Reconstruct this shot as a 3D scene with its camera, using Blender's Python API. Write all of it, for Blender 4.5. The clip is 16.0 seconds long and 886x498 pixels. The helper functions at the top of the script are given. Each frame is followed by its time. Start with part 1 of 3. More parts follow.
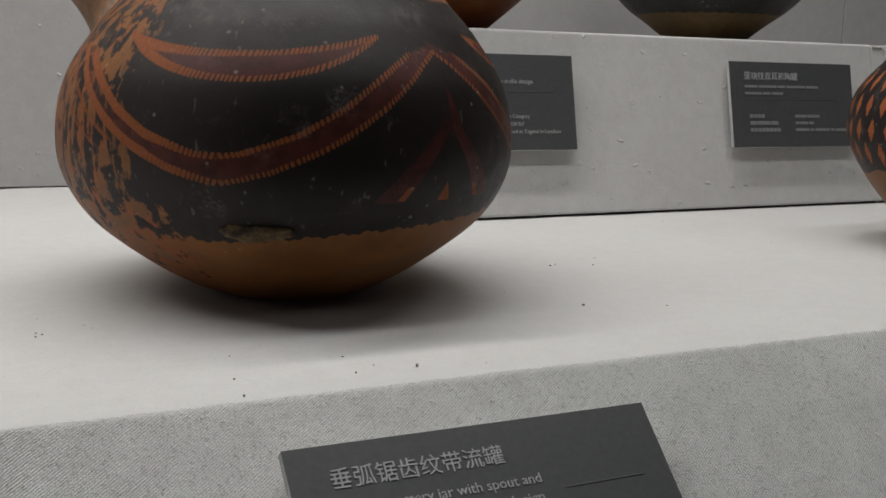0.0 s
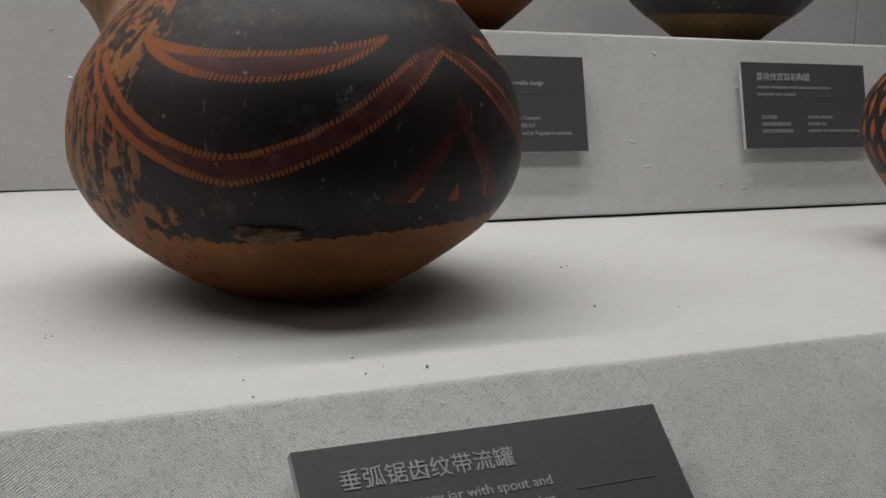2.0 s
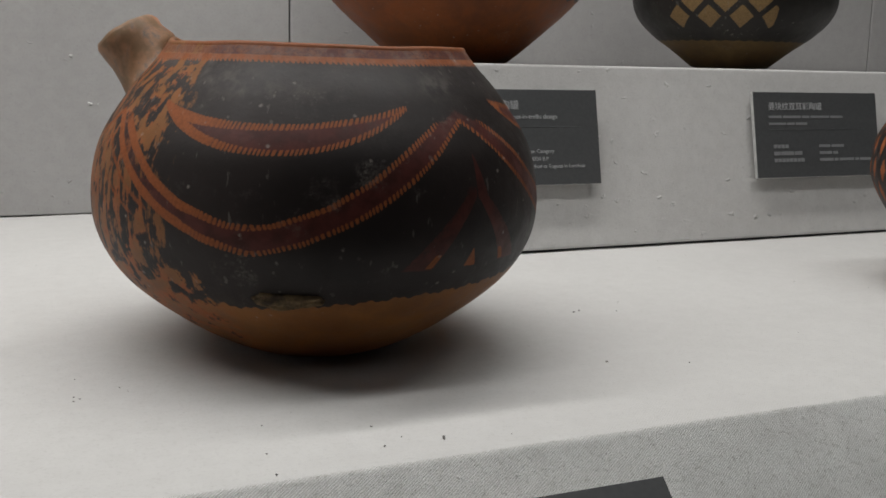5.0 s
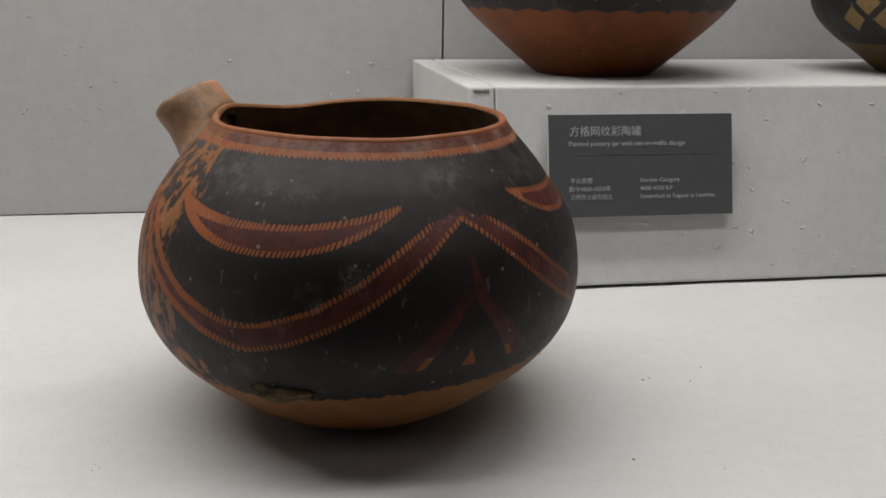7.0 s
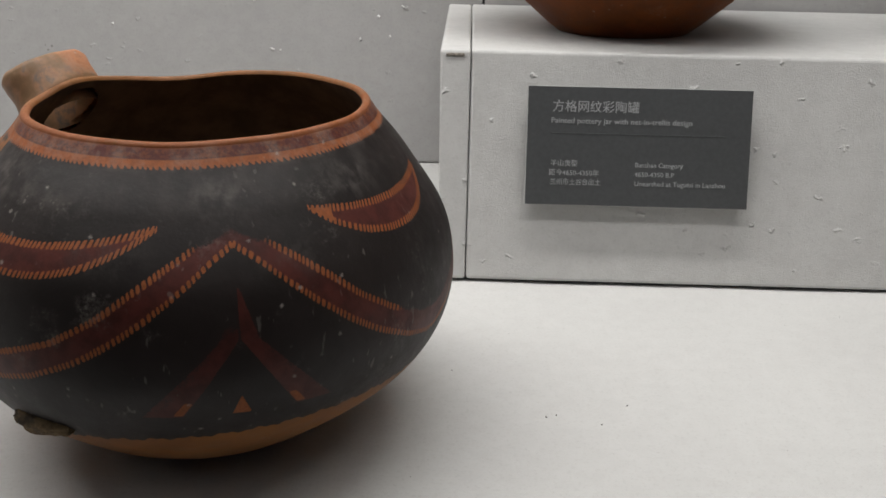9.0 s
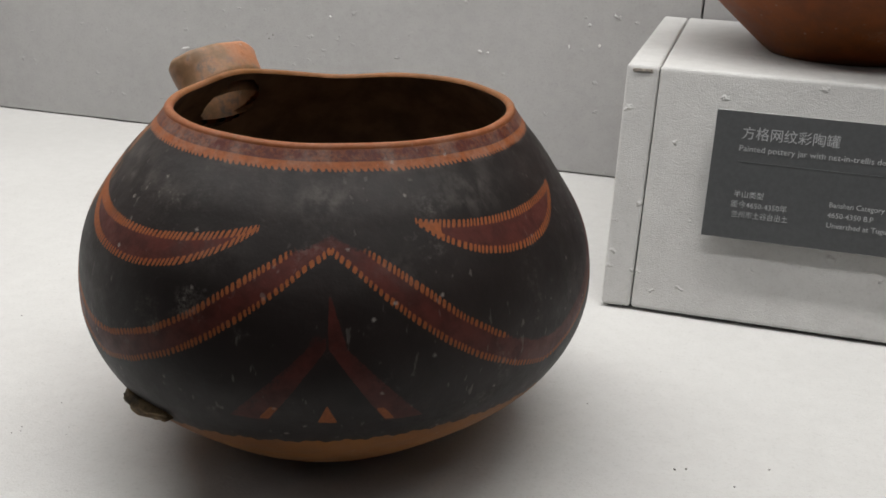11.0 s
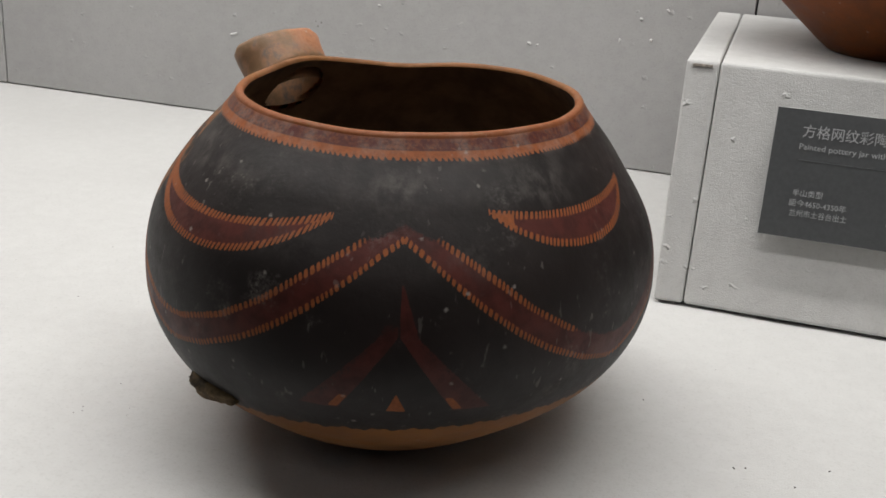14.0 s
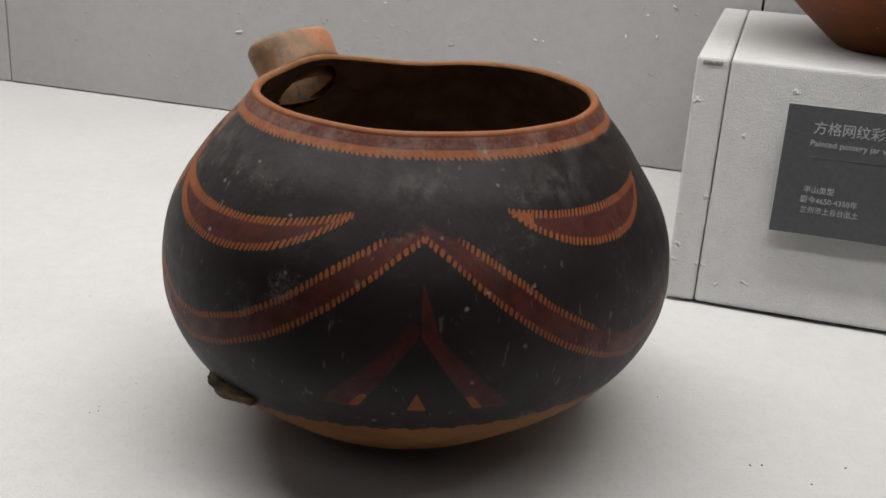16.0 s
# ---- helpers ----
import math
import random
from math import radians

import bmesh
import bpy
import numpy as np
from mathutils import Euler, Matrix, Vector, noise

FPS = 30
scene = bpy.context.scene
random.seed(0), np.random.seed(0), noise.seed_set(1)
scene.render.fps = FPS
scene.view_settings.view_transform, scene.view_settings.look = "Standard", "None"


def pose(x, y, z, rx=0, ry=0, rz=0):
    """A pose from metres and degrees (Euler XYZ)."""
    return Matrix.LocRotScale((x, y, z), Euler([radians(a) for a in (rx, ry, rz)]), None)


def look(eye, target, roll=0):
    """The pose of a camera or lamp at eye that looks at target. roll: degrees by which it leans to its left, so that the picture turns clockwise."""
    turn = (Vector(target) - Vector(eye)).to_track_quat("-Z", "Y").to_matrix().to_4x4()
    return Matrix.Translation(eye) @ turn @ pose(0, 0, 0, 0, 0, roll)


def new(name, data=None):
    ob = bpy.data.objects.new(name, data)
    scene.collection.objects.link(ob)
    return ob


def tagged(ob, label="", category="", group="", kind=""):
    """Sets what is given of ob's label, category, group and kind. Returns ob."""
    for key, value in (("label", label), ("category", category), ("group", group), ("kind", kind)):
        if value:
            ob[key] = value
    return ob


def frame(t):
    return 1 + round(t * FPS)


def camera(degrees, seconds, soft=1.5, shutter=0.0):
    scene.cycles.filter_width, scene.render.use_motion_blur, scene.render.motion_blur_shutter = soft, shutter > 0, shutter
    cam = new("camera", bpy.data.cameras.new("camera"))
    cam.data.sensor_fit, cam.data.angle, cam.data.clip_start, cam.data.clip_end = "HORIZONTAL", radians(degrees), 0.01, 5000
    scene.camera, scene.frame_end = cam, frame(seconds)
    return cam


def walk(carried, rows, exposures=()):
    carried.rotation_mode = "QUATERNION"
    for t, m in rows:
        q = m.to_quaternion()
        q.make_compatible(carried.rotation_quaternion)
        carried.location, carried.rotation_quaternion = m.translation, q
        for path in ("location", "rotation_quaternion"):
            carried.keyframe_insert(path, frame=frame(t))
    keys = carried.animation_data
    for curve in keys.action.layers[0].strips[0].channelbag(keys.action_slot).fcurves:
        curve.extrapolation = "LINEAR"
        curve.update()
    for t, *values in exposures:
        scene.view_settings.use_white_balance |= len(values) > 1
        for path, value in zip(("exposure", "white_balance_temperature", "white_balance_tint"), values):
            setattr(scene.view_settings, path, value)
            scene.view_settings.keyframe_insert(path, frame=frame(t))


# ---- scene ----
cam = camera(45.0, 16.0, soft=1.65)
PATH = [
    (0, (-0.382, -1.005, 0.157), (0.475, 0.772, -0.17), 1.3),
    (0.5, (-0.381, -1.003, 0.156), (0.473, 0.777, -0.165), 1.2),
    (1, (-0.382, -1.004, 0.156), (0.465, 0.78, -0.159), 1.3),
    (1.5, (-0.38, -1.003, 0.154), (0.467, 0.781, -0.163), 1.0),
    (2, (-0.38, -1.003, 0.155), (0.458, 0.785, -0.166), 1.1),
    (2.5, (-0.381, -1.002, 0.155), (0.454, 0.787, -0.161), 1.1),
    (3, (-0.382, -1.005, 0.157), (0.459, 0.782, -0.161), 1.3),
    (5.5, (-0.388, -1.011, 0.229), (0.408, 0.786, -0.138), 1.2),
    (6, (-0.36, -1.032, 0.259), (0.363, 0.787, -0.152), 1.3),
    (6.5, (-0.305, -1.051, 0.285), (0.204, 0.837, -0.132), 1.3),
    (7, (-0.223, -1.021, 0.308), (0.119, 0.889, -0.179), 0.7),
    (7.5, (-0.159, -0.961, 0.376), (-0.009, 0.934, -0.248), 1.1),
    (8, (-0.098, -0.944, 0.361), (0.059, 0.949, -0.263), 0.3),
    (10.3, (0.089, -0.874, 0.342), (-0.351, 0.951, -0.349), 2.2),
    (10.5, (0.086, -0.872, 0.343), (-0.386, 0.952, -0.329), 2.2),
    (11, (0.082, -0.872, 0.348), (-0.403, 0.952, -0.311), 2.8),
    (11.5, (0.077, -0.875, 0.347), (-0.413, 0.948, -0.314), 3.1),
    (12, (0.069, -0.873, 0.347), (-0.423, 0.945, -0.327), 3.3),
    (12.5, (0.064, -0.874, 0.345), (-0.435, 0.943, -0.324), 3.7),
    (13, (0.062, -0.873, 0.344), (-0.439, 0.943, -0.327), 3.6),
    (13.5, (0.059, -0.875, 0.343), (-0.457, 0.935, -0.333), 3.8),
    (14, (0.058, -0.878, 0.346), (-0.468, 0.929, -0.331), 3.8),
    (14.5, (0.053, -0.876, 0.344), (-0.469, 0.931, -0.336), 4.1),
    (15, (0.05, -0.879, 0.348), (-0.477, 0.927, -0.33), 4.1),
    (15.5, (0.046, -0.878, 0.346), (-0.479, 0.926, -0.338), 4.1),
    (16, (0.047, -0.881, 0.347), (-0.474, 0.925, -0.337), 3.6),
]
walk(cam, [(t, look(eye, target, roll)) for t, eye, target, roll in PATH],
     [(0.0, -0.42), (3.2, -0.42), (5.5, -0.36), (7.0, -0.28), (8.2, -0.18), (10.5, -0.05), (13.0, -0.06), (16.0, -0.10)])

# ---- world, lights ----
world = bpy.data.worlds.new("world")
scene.world = world
world.use_nodes = True
world.node_tree.nodes["Background"].inputs[0].default_value = (0.75, 0.8, 0.9, 1)
world.node_tree.nodes["Background"].inputs[1].default_value = 0.05


def area(name, eye, target, sx, sy, watts, colour):
    data = bpy.data.lights.new(name, "AREA")
    data.shape, data.size, data.size_y, data.energy, data.color = "RECTANGLE", sx, sy, watts, colour
    ob = new(name, data)
    ob.matrix_world = look(eye, target)
    return ob


area("case_strip_light", (-0.55, -0.02, 1.42), (-0.55, -0.06, 0), 2.4, 0.08, 27.8, (1.0, 0.985, 0.965))
# added fill, no fitting there: brightens the plinth front and the apron
area("case_front_fill_light", (-0.1, -0.60, 1.44), (-0.1, -0.2, 0), 2.4, 0.16, 12.5, (1.0, 0.985, 0.965))
# added unseen fill that gives the closed room a little ambient light
area("room_fill", (0.0, -2.6, 2.3), (0.0, -2.2, 0), 2.0, 1.2, 5, (0.95, 0.97, 1.0))


# ---- materials ----
def material(name, rough=0.8):
    m = bpy.data.materials.new(name)
    m.use_nodes = True
    b = m.node_tree.nodes["Principled BSDF"]
    b.inputs["Roughness"].default_value = rough
    return m, m.node_tree, b


def node(tree, kind, **values):
    n = tree.nodes.new(kind)
    for key, value in values.items():
        n.inputs[key].default_value = value
    return n


def noise_tex(tree, coords, scale, detail=4.0, rough=0.55):
    n = node(tree, "ShaderNodeTexNoise", Scale=scale, Detail=detail, Roughness=rough)
    tree.links.new(coords, n.inputs["Vector"])
    return n.outputs["Fac"]


def calc(tree, op, a, b=None, c=None, clamp=False):
    n = tree.nodes.new("ShaderNodeMath")
    n.operation, n.use_clamp = op, clamp
    for i, v in enumerate((a, b, c)):
        if v is None:
            continue
        if isinstance(v, (int, float)):
            n.inputs[i].default_value = v
        else:
            tree.links.new(v, n.inputs[i])
    return n.outputs[0]


def mix(tree, fac, a, b):
    n = tree.nodes.new("ShaderNodeMix")
    n.data_type = "RGBA"
    for sock, v in ((n.inputs[0], fac), (n.inputs[6], a), (n.inputs[7], b)):
        if isinstance(v, tuple):
            sock.default_value = (*v, 1)
        elif isinstance(v, (int, float)):
            sock.default_value = v
        else:
            tree.links.new(v, sock)
    return n.outputs[2]


def step(tree, v, lo, hi):
    n = tree.nodes.new("ShaderNodeMapRange")
    n.interpolation_type = "SMOOTHSTEP"
    tree.links.new(v, n.inputs[0])
    n.inputs[1].default_value, n.inputs[2].default_value = lo, hi
    return n.outputs[0]


def bump(tree, bsdf, height, strength, distance):
    n = node(tree, "ShaderNodeBump", Strength=strength, Distance=distance)
    tree.links.new(height, n.inputs["Height"])
    tree.links.new(n.outputs[0], bsdf.inputs["Normal"])


def linen(name, colour, dark, weave=1.0, slubs=1.0, deep=0.0011, grain=84.0, twilled=0.24, fleck=0.12):
    """Off-white linen: crossed threads, slubs and faint stains."""
    m, tree, b = material(name, 0.95)
    b.inputs["Specular IOR Level"].default_value = 0.15
    co = tree.nodes.new("ShaderNodeTexCoord").outputs["Object"]
    warp = []
    for stretch in ((0.45, 1.0, 1.0), (1.0, 0.5, 0.5)):
        mp = node(tree, "ShaderNodeMapping", Scale=stretch)
        tree.links.new(co, mp.inputs["Vector"])
        warp.append(noise_tex(tree, mp.outputs[0], 980, 2, 0.5))
    threads = calc(tree, "ADD", warp[0], warp[1])
    fibre = noise_tex(tree, co, 620, 3, 0.7)
    vor = node(tree, "ShaderNodeTexVoronoi", Scale=grain, Randomness=1.0)
    drift = node(tree, "ShaderNodeTexNoise", Scale=160.0, Detail=3.0)
    tree.links.new(co, drift.inputs["Vector"])
    ragged = node(tree, "ShaderNodeMix")
    ragged.data_type = "RGBA"
    ragged.blend_type = "LINEAR_LIGHT"
    ragged.inputs[0].default_value = 0.006
    tree.links.new(co, ragged.inputs[6])
    tree.links.new(drift.outputs["Color"], ragged.inputs[7])
    squash = node(tree, "ShaderNodeMapping", Scale=(0.6, 0.8, 1.0))
    tree.links.new(ragged.outputs[2], squash.inputs["Vector"])
    tree.links.new(squash.outputs[0], vor.inputs["Vector"])
    pick = tree.nodes.new("ShaderNodeSeparateColor")
    tree.links.new(vor.outputs["Color"], pick.inputs[0])
    nub = calc(tree, "MULTIPLY", step(tree, vor.outputs["Distance"], 0.24, 0.02), step(tree, pick.outputs[0], 0.62, 1.0))
    cloud = noise_tex(tree, co, 5, 4)
    mottle = noise_tex(tree, co, 70, 3)
    tone = calc(tree, "ADD", calc(tree, "MULTIPLY", cloud, 0.45), calc(tree, "MULTIPLY", mottle, 0.35))
    tone = calc(tree, "ADD", tone, calc(tree, "MULTIPLY", fibre, 0.2))
    cloth = mix(tree, step(tree, tone, 0.3, 0.7), dark, colour)
    twill = node(tree, "ShaderNodeTexWave", Scale=290.0, Distortion=2.2, Detail=2.0)
    twill.bands_direction = "DIAGONAL"
    flip = node(tree, "ShaderNodeMapping", Scale=(-1.0, 1.0, 1.0))
    tree.links.new(co, flip.inputs["Vector"])
    tree.links.new(flip.outputs[0], twill.inputs["Vector"])
    # brownish flecks in the yarn, and shade between its ribs painted into the colour
    yarn = noise_tex(tree, co, 330, 3, 0.7)
    nep = step(tree, noise_tex(tree, co, 270, 2, 0.5), 0.68, 0.75)
    fleck_shade = calc(tree, "ADD", calc(tree, "MULTIPLY", step(tree, twill.outputs["Fac"], 0.55, 0.1), twilled), step(tree, yarn, 0.5, 0.3))
    fleck_shade = calc(tree, "ADD", calc(tree, "MULTIPLY", fleck_shade, fleck), calc(tree, "MULTIPLY", nep, fleck * 1.3), clamp=True)
    tree.links.new(mix(tree, fleck_shade, cloth, tuple(c * k for c, k in zip(dark, (0.42, 0.40, 0.37)))), b.inputs["Base Color"])
    threads = calc(tree, "ADD", threads, calc(tree, "MULTIPLY", twill.outputs["Fac"], twilled))
    threads = calc(tree, "ADD", threads, calc(tree, "MULTIPLY", noise_tex(tree, co, 48, 4, 0.6), 1.6))
    h = calc(tree, "ADD", calc(tree, "MULTIPLY", threads, 0.42 * weave), calc(tree, "MULTIPLY", fibre, 0.6 * weave))
    h = calc(tree, "ADD", h, calc(tree, "MULTIPLY", nub, 2.0 * slubs))
    bump(tree, b, h, 0.5, deep)
    return m


def plain(name, colour, rough, spread=0.12, scale=90.0, relief=0.0002):
    m, tree, b = material(name, rough)
    co = tree.nodes.new("ShaderNodeTexCoord").outputs["Object"]
    n = noise_tex(tree, co, scale, 5, 0.6)
    lo = tuple(c * (1 - spread) for c in colour)
    hi = tuple(c * (1 + spread) for c in colour)
    tree.links.new(mix(tree, step(tree, n, 0.3, 0.7), lo, hi), b.inputs["Base Color"])
    bump(tree, b, n, 0.4, relief)
    return m


def pottery(name, clay, clay_dark, slip, red, black, worn_colour):
    """Burnished painted earthenware; the paint attribute holds slip, red and black pigment, worn says where it flakes."""
    m, tree, b = material(name, 0.5)
    co = tree.nodes.new("ShaderNodeTexCoord").outputs["Object"]
    att = tree.nodes.new("ShaderNodeAttribute")
    att.attribute_name = "paint"
    sep = tree.nodes.new("ShaderNodeSeparateColor")
    tree.links.new(att.outputs["Color"], sep.inputs[0])
    wat = tree.nodes.new("ShaderNodeAttribute")
    wat.attribute_name = "worn"
    worn = wat.outputs["Fac"]
    fine = noise_tex(tree, co, 420, 4, 0.65)
    mid = noise_tex(tree, co, 75, 5, 0.6)
    big = noise_tex(tree, co, 14, 4, 0.55)
    stretch = node(tree, "ShaderNodeMapping", Scale=(1.0, 1.0, 0.2))
    tree.links.new(co, stretch.inputs["Vector"])
    streak = noise_tex(tree, stretch.outputs[0], 125, 5, 0.62)
    wobble = calc(tree, "ADD", calc(tree, "MULTIPLY", calc(tree, "SUBTRACT", fine, 0.5), 0.9), calc(tree, "MULTIPLY", calc(tree, "SUBTRACT", mid, 0.5), 0.7))
    flake = calc(tree, "MULTIPLY", calc(tree, "SUBTRACT", calc(tree, "ADD", calc(tree, "MULTIPLY", streak, 0.65), calc(tree, "MULTIPLY", mid, 0.35)), 0.5), calc(tree, "MULTIPLY", worn, 7.0))
    masks = []
    for i, k in ((0, 0.8), (1, 0.8), (2, 0.6)):
        v = calc(tree, "ADD", sep.outputs[i], calc(tree, "MULTIPLY", wobble, k))
        v = calc(tree, "ADD", v, flake) if i == 2 else v
        masks.append(step(tree, v, 0.32, 0.68))
    col = mix(tree, step(tree, calc(tree, "ADD", calc(tree, "MULTIPLY", big, 0.6), calc(tree, "MULTIPLY", mid, 0.4)), 0.35, 0.65), clay_dark, clay)
    col = mix(tree, calc(tree, "MULTIPLY", worn, step(tree, mid, 0.4, 0.62)), col, slip)
    blk = mix(tree, step(tree, big, 0.35, 0.7), black, tuple(c * 1.7 + 0.002 for c in black))
    col = mix(tree, masks[2], col, blk)
    redv = mix(tree, step(tree, mid, 0.35, 0.7), red, tuple(c * 0.55 for c in red))
    col = mix(tree, masks[1], col, redv)
    slipv = mix(tree, step(tree, fine, 0.35, 0.7), slip, tuple(c * 0.72 for c in slip))
    col = mix(tree, masks[0], col, slipv)
    # pale rubbed scuffs and small chips; alpha adds dust and painted shoulder sheen
    vor = node(tree, "ShaderNodeTexVoronoi", Scale=125.0)
    tree.links.new(co, vor.inputs["Vector"])
    pick = tree.nodes.new("ShaderNodeSeparateColor")
    tree.links.new(vor.outputs["Color"], pick.inputs[0])
    chip = calc(tree, "MULTIPLY", step(tree, calc(tree, "ADD", vor.outputs["Distance"], calc(tree, "MULTIPLY", fine, 0.4)), 0.42, 0.2), step(tree, pick.outputs[1], 0.84, 0.93))
    rub = calc(tree, "MULTIPLY", step(tree, noise_tex(tree, co, 26, 6, 0.7), 0.56, 0.75), step(tree, fine, 0.35, 0.7))
    dusty_sheen = calc(tree, "MULTIPLY", att.outputs["Alpha"], step(tree, calc(tree, "ADD", calc(tree, "MULTIPLY", streak, 0.5), calc(tree, "MULTIPLY", mid, 0.5)), 0.42, 0.66))
    slant = node(tree, "ShaderNodeMapping", Rotation=(0.9, 0.6, 0.3), Scale=(1.0, 1.0, 0.3))
    tree.links.new(co, slant.inputs["Vector"])
    scratch = calc(tree, "MULTIPLY", step(tree, noise_tex(tree, slant.outputs[0], 210, 2, 0.5), 0.665, 0.735), step(tree, big, 0.38, 0.58))
    chip = calc(tree, "MAXIMUM", chip, calc(tree, "MULTIPLY", scratch, 0.34))
    scuff = calc(tree, "ADD", calc(tree, "MULTIPLY", chip, 0.6), calc(tree, "MULTIPLY", rub, 0.30))
    scuff = calc(tree, "ADD", scuff, calc(tree, "MULTIPLY", dusty_sheen, 0.23), clamp=True)
    col = mix(tree, scuff, col, worn_colour)
    tree.links.new(col, b.inputs["Base Color"])
    r = calc(tree, "ADD", 0.36, calc(tree, "MULTIPLY", mid, 0.34))
    r = calc(tree, "ADD", r, calc(tree, "MULTIPLY", scuff, 0.3))
    tree.links.new(calc(tree, "ADD", r, calc(tree, "MULTIPLY", masks[0], 0.12)), b.inputs["Roughness"])
    b.inputs["Specular IOR Level"].default_value = 0.28
    h = calc(tree, "ADD", calc(tree, "MULTIPLY", fine, 0.25), calc(tree, "MULTIPLY", mid, 0.8))
    bump(tree, b, calc(tree, "SUBTRACT", h, calc(tree, "MULTIPLY", chip, 0.5)), 0.35, 0.0012)
    return m


LINEN_SHELF = linen("shelf_linen", (0.585, 0.58, 0.565), (0.53, 0.523, 0.51), 0.7, 0.35)
# same cloth as the shelf; extra light on the slope is in this colour
LINEN_APRON_LIT = linen("apron_linen_lit", (0.80, 0.795, 0.78), (0.62, 0.615, 0.60), 2.4, 2.8, 0.0030, 190.0, 0.8, 0.34)
LINEN_PLINTH = linen("plinth_linen", (0.575, 0.57, 0.556), (0.49, 0.484, 0.472), 1.1, 3.0)
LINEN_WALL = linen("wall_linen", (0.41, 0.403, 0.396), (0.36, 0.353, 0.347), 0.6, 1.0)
DARK_GAP = plain("dark_gap", (0.03, 0.03, 0.03), 0.9)
LABEL_FACE = plain("label_face", (0.068, 0.0705, 0.0725), 0.42, 0.08, 300)
LABEL_CORE = plain("label_core", (0.42, 0.42, 0.41), 0.6)
LABEL_INK = plain("label_ink", (0.36, 0.365, 0.37), 0.6, 0.05)
LABEL_RULE = plain("label_rule", (0.13, 0.135, 0.14), 0.6, 0.05)
LABEL_INK_FAINT = plain("label_ink_faint", (0.2, 0.205, 0.21), 0.6, 0.05)
ROOM_WALL = plain("room_plaster", (0.16, 0.16, 0.165), 0.9, 0.1, 12)
ROOM_FLOOR = plain("room_floor", (0.09, 0.085, 0.08), 0.5, 0.2, 20)
CASE_WHITE = plain("case_paint", (0.42, 0.42, 0.415), 0.7, 0.05, 20)
FRAY = plain("frayed_tape", (0.26, 0.23, 0.2), 0.95, 0.5, 400)
LINT_DARK = plain("lint_dark", (0.22, 0.21, 0.2), 0.95)
LINT_PALE = plain("lint_pale", (0.58, 0.57, 0.56), 0.95)
POT_MAIN = pottery("painted_earthenware", (0.235, 0.099, 0.028), (0.15, 0.058, 0.017), (0.275, 0.080, 0.022), (0.078, 0.0175, 0.0125), (0.0100, 0.0066, 0.0058), (0.33, 0.295, 0.265))
POT_ORANGE = pottery("orange_earthenware", (0.215, 0.058, 0.009), (0.135, 0.036, 0.007), (0.26, 0.075, 0.024), (0.12, 0.03, 0.02), (0.016, 0.012, 0.012), (0.3, 0.26, 0.22))
POT_OLIVE = pottery("buff_earthenware", (0.15, 0.092, 0.036), (0.10, 0.06, 0.024), (0.27, 0.17, 0.072), (0.1, 0.04, 0.02), (0.016, 0.014, 0.012), (0.3, 0.28, 0.25))
SPOUT_CLAY = pottery("spout_clay", (0.28, 0.172, 0.094), (0.165, 0.096, 0.050), (0.40, 0.165, 0.075), (0.1, 0.05, 0.03), (0.085, 0.066, 0.052), (0.36, 0.30, 0.26))
LUG_CLAY = plain("lug_clay", (0.115, 0.075, 0.036), 0.85, 0.7, 130, 0.0006)
POT_INSIDE = plain("sooty_inner_clay", (0.125, 0.078, 0.045), 0.9, 0.35, 40, 0.0006)


# ---- building helpers ----
def mesh_object(name, me, mat, parent=None, label=""):
    me.materials.append(mat)
    ob = new(name, me)
    ob.parent = parent
    if label:
        ob["label"] = label
    return ob


def part(name, bm, mat, parent=None, label="", smooth=False):
    me = bpy.data.meshes.new(name)
    bm.to_mesh(me)
    bm.free()
    if smooth:
        me.shade_smooth()
    return mesh_object(name, me, mat, parent, label)


def box(x0, x1, y0, y1, z0, z1, edge=0.0, segments=2):
    bm = bmesh.new()
    bmesh.ops.create_cube(bm, size=1)
    for v in bm.verts:
        v.co = Vector((x0 + (v.co.x + 0.5) * (x1 - x0), y0 + (v.co.y + 0.5) * (y1 - y0), z0 + (v.co.z + 0.5) * (z1 - z0)))
    if edge:
        bmesh.ops.bevel(bm, geom=list(bm.edges), offset=edge, segments=segments, affect="EDGES", profile=0.5)
    return bm


def thing(name, m, label, category, group="", kind=""):
    ob = new(name)
    ob.empty_display_size = 0.03
    ob.matrix_world = m
    return tagged(ob, label, category, group, kind)


# ---- the case ----
def swept_profile(name, pts, x0, x1, mat, nx=160, sag=0.0008):
    """A cloth-covered board: a profile in y, z drawn along x, very slightly uneven."""
    verts, faces = [], []
    for i in range(nx + 1):
        x = x0 + (x1 - x0) * i / nx
        for y, z in pts:
            d = sag * noise.noise(Vector((x * 14, y * 14, z * 14)))
            verts.append((x, y - 0.6 * d, z + d))
    k = len(pts)
    for i in range(nx):
        for j in range(k - 1):
            a = i * k + j
            faces.append((a, a + 1, a + k + 1, a + k))
    me = bpy.data.meshes.new(name)
    me.from_pydata(verts, [], faces)
    me.shade_smooth()
    return mesh_object(name, me, mat)


EDGE_Y, EDGE_R = -0.524, 0.007
front = []
for i in range(9):
    a = radians(90 + 45 * i / 8)
    cy = EDGE_Y + EDGE_R * math.tan(radians(22.5))
    front.append((cy + EDGE_R * math.cos(a), -EDGE_R + EDGE_R * math.sin(a)))
shelf_pts = [(0.47, 0.0)] + [(0.4 - 0.1 * i, 0.0) for i in range(10)] + [(-0.505, 0.0)] + front[:3]
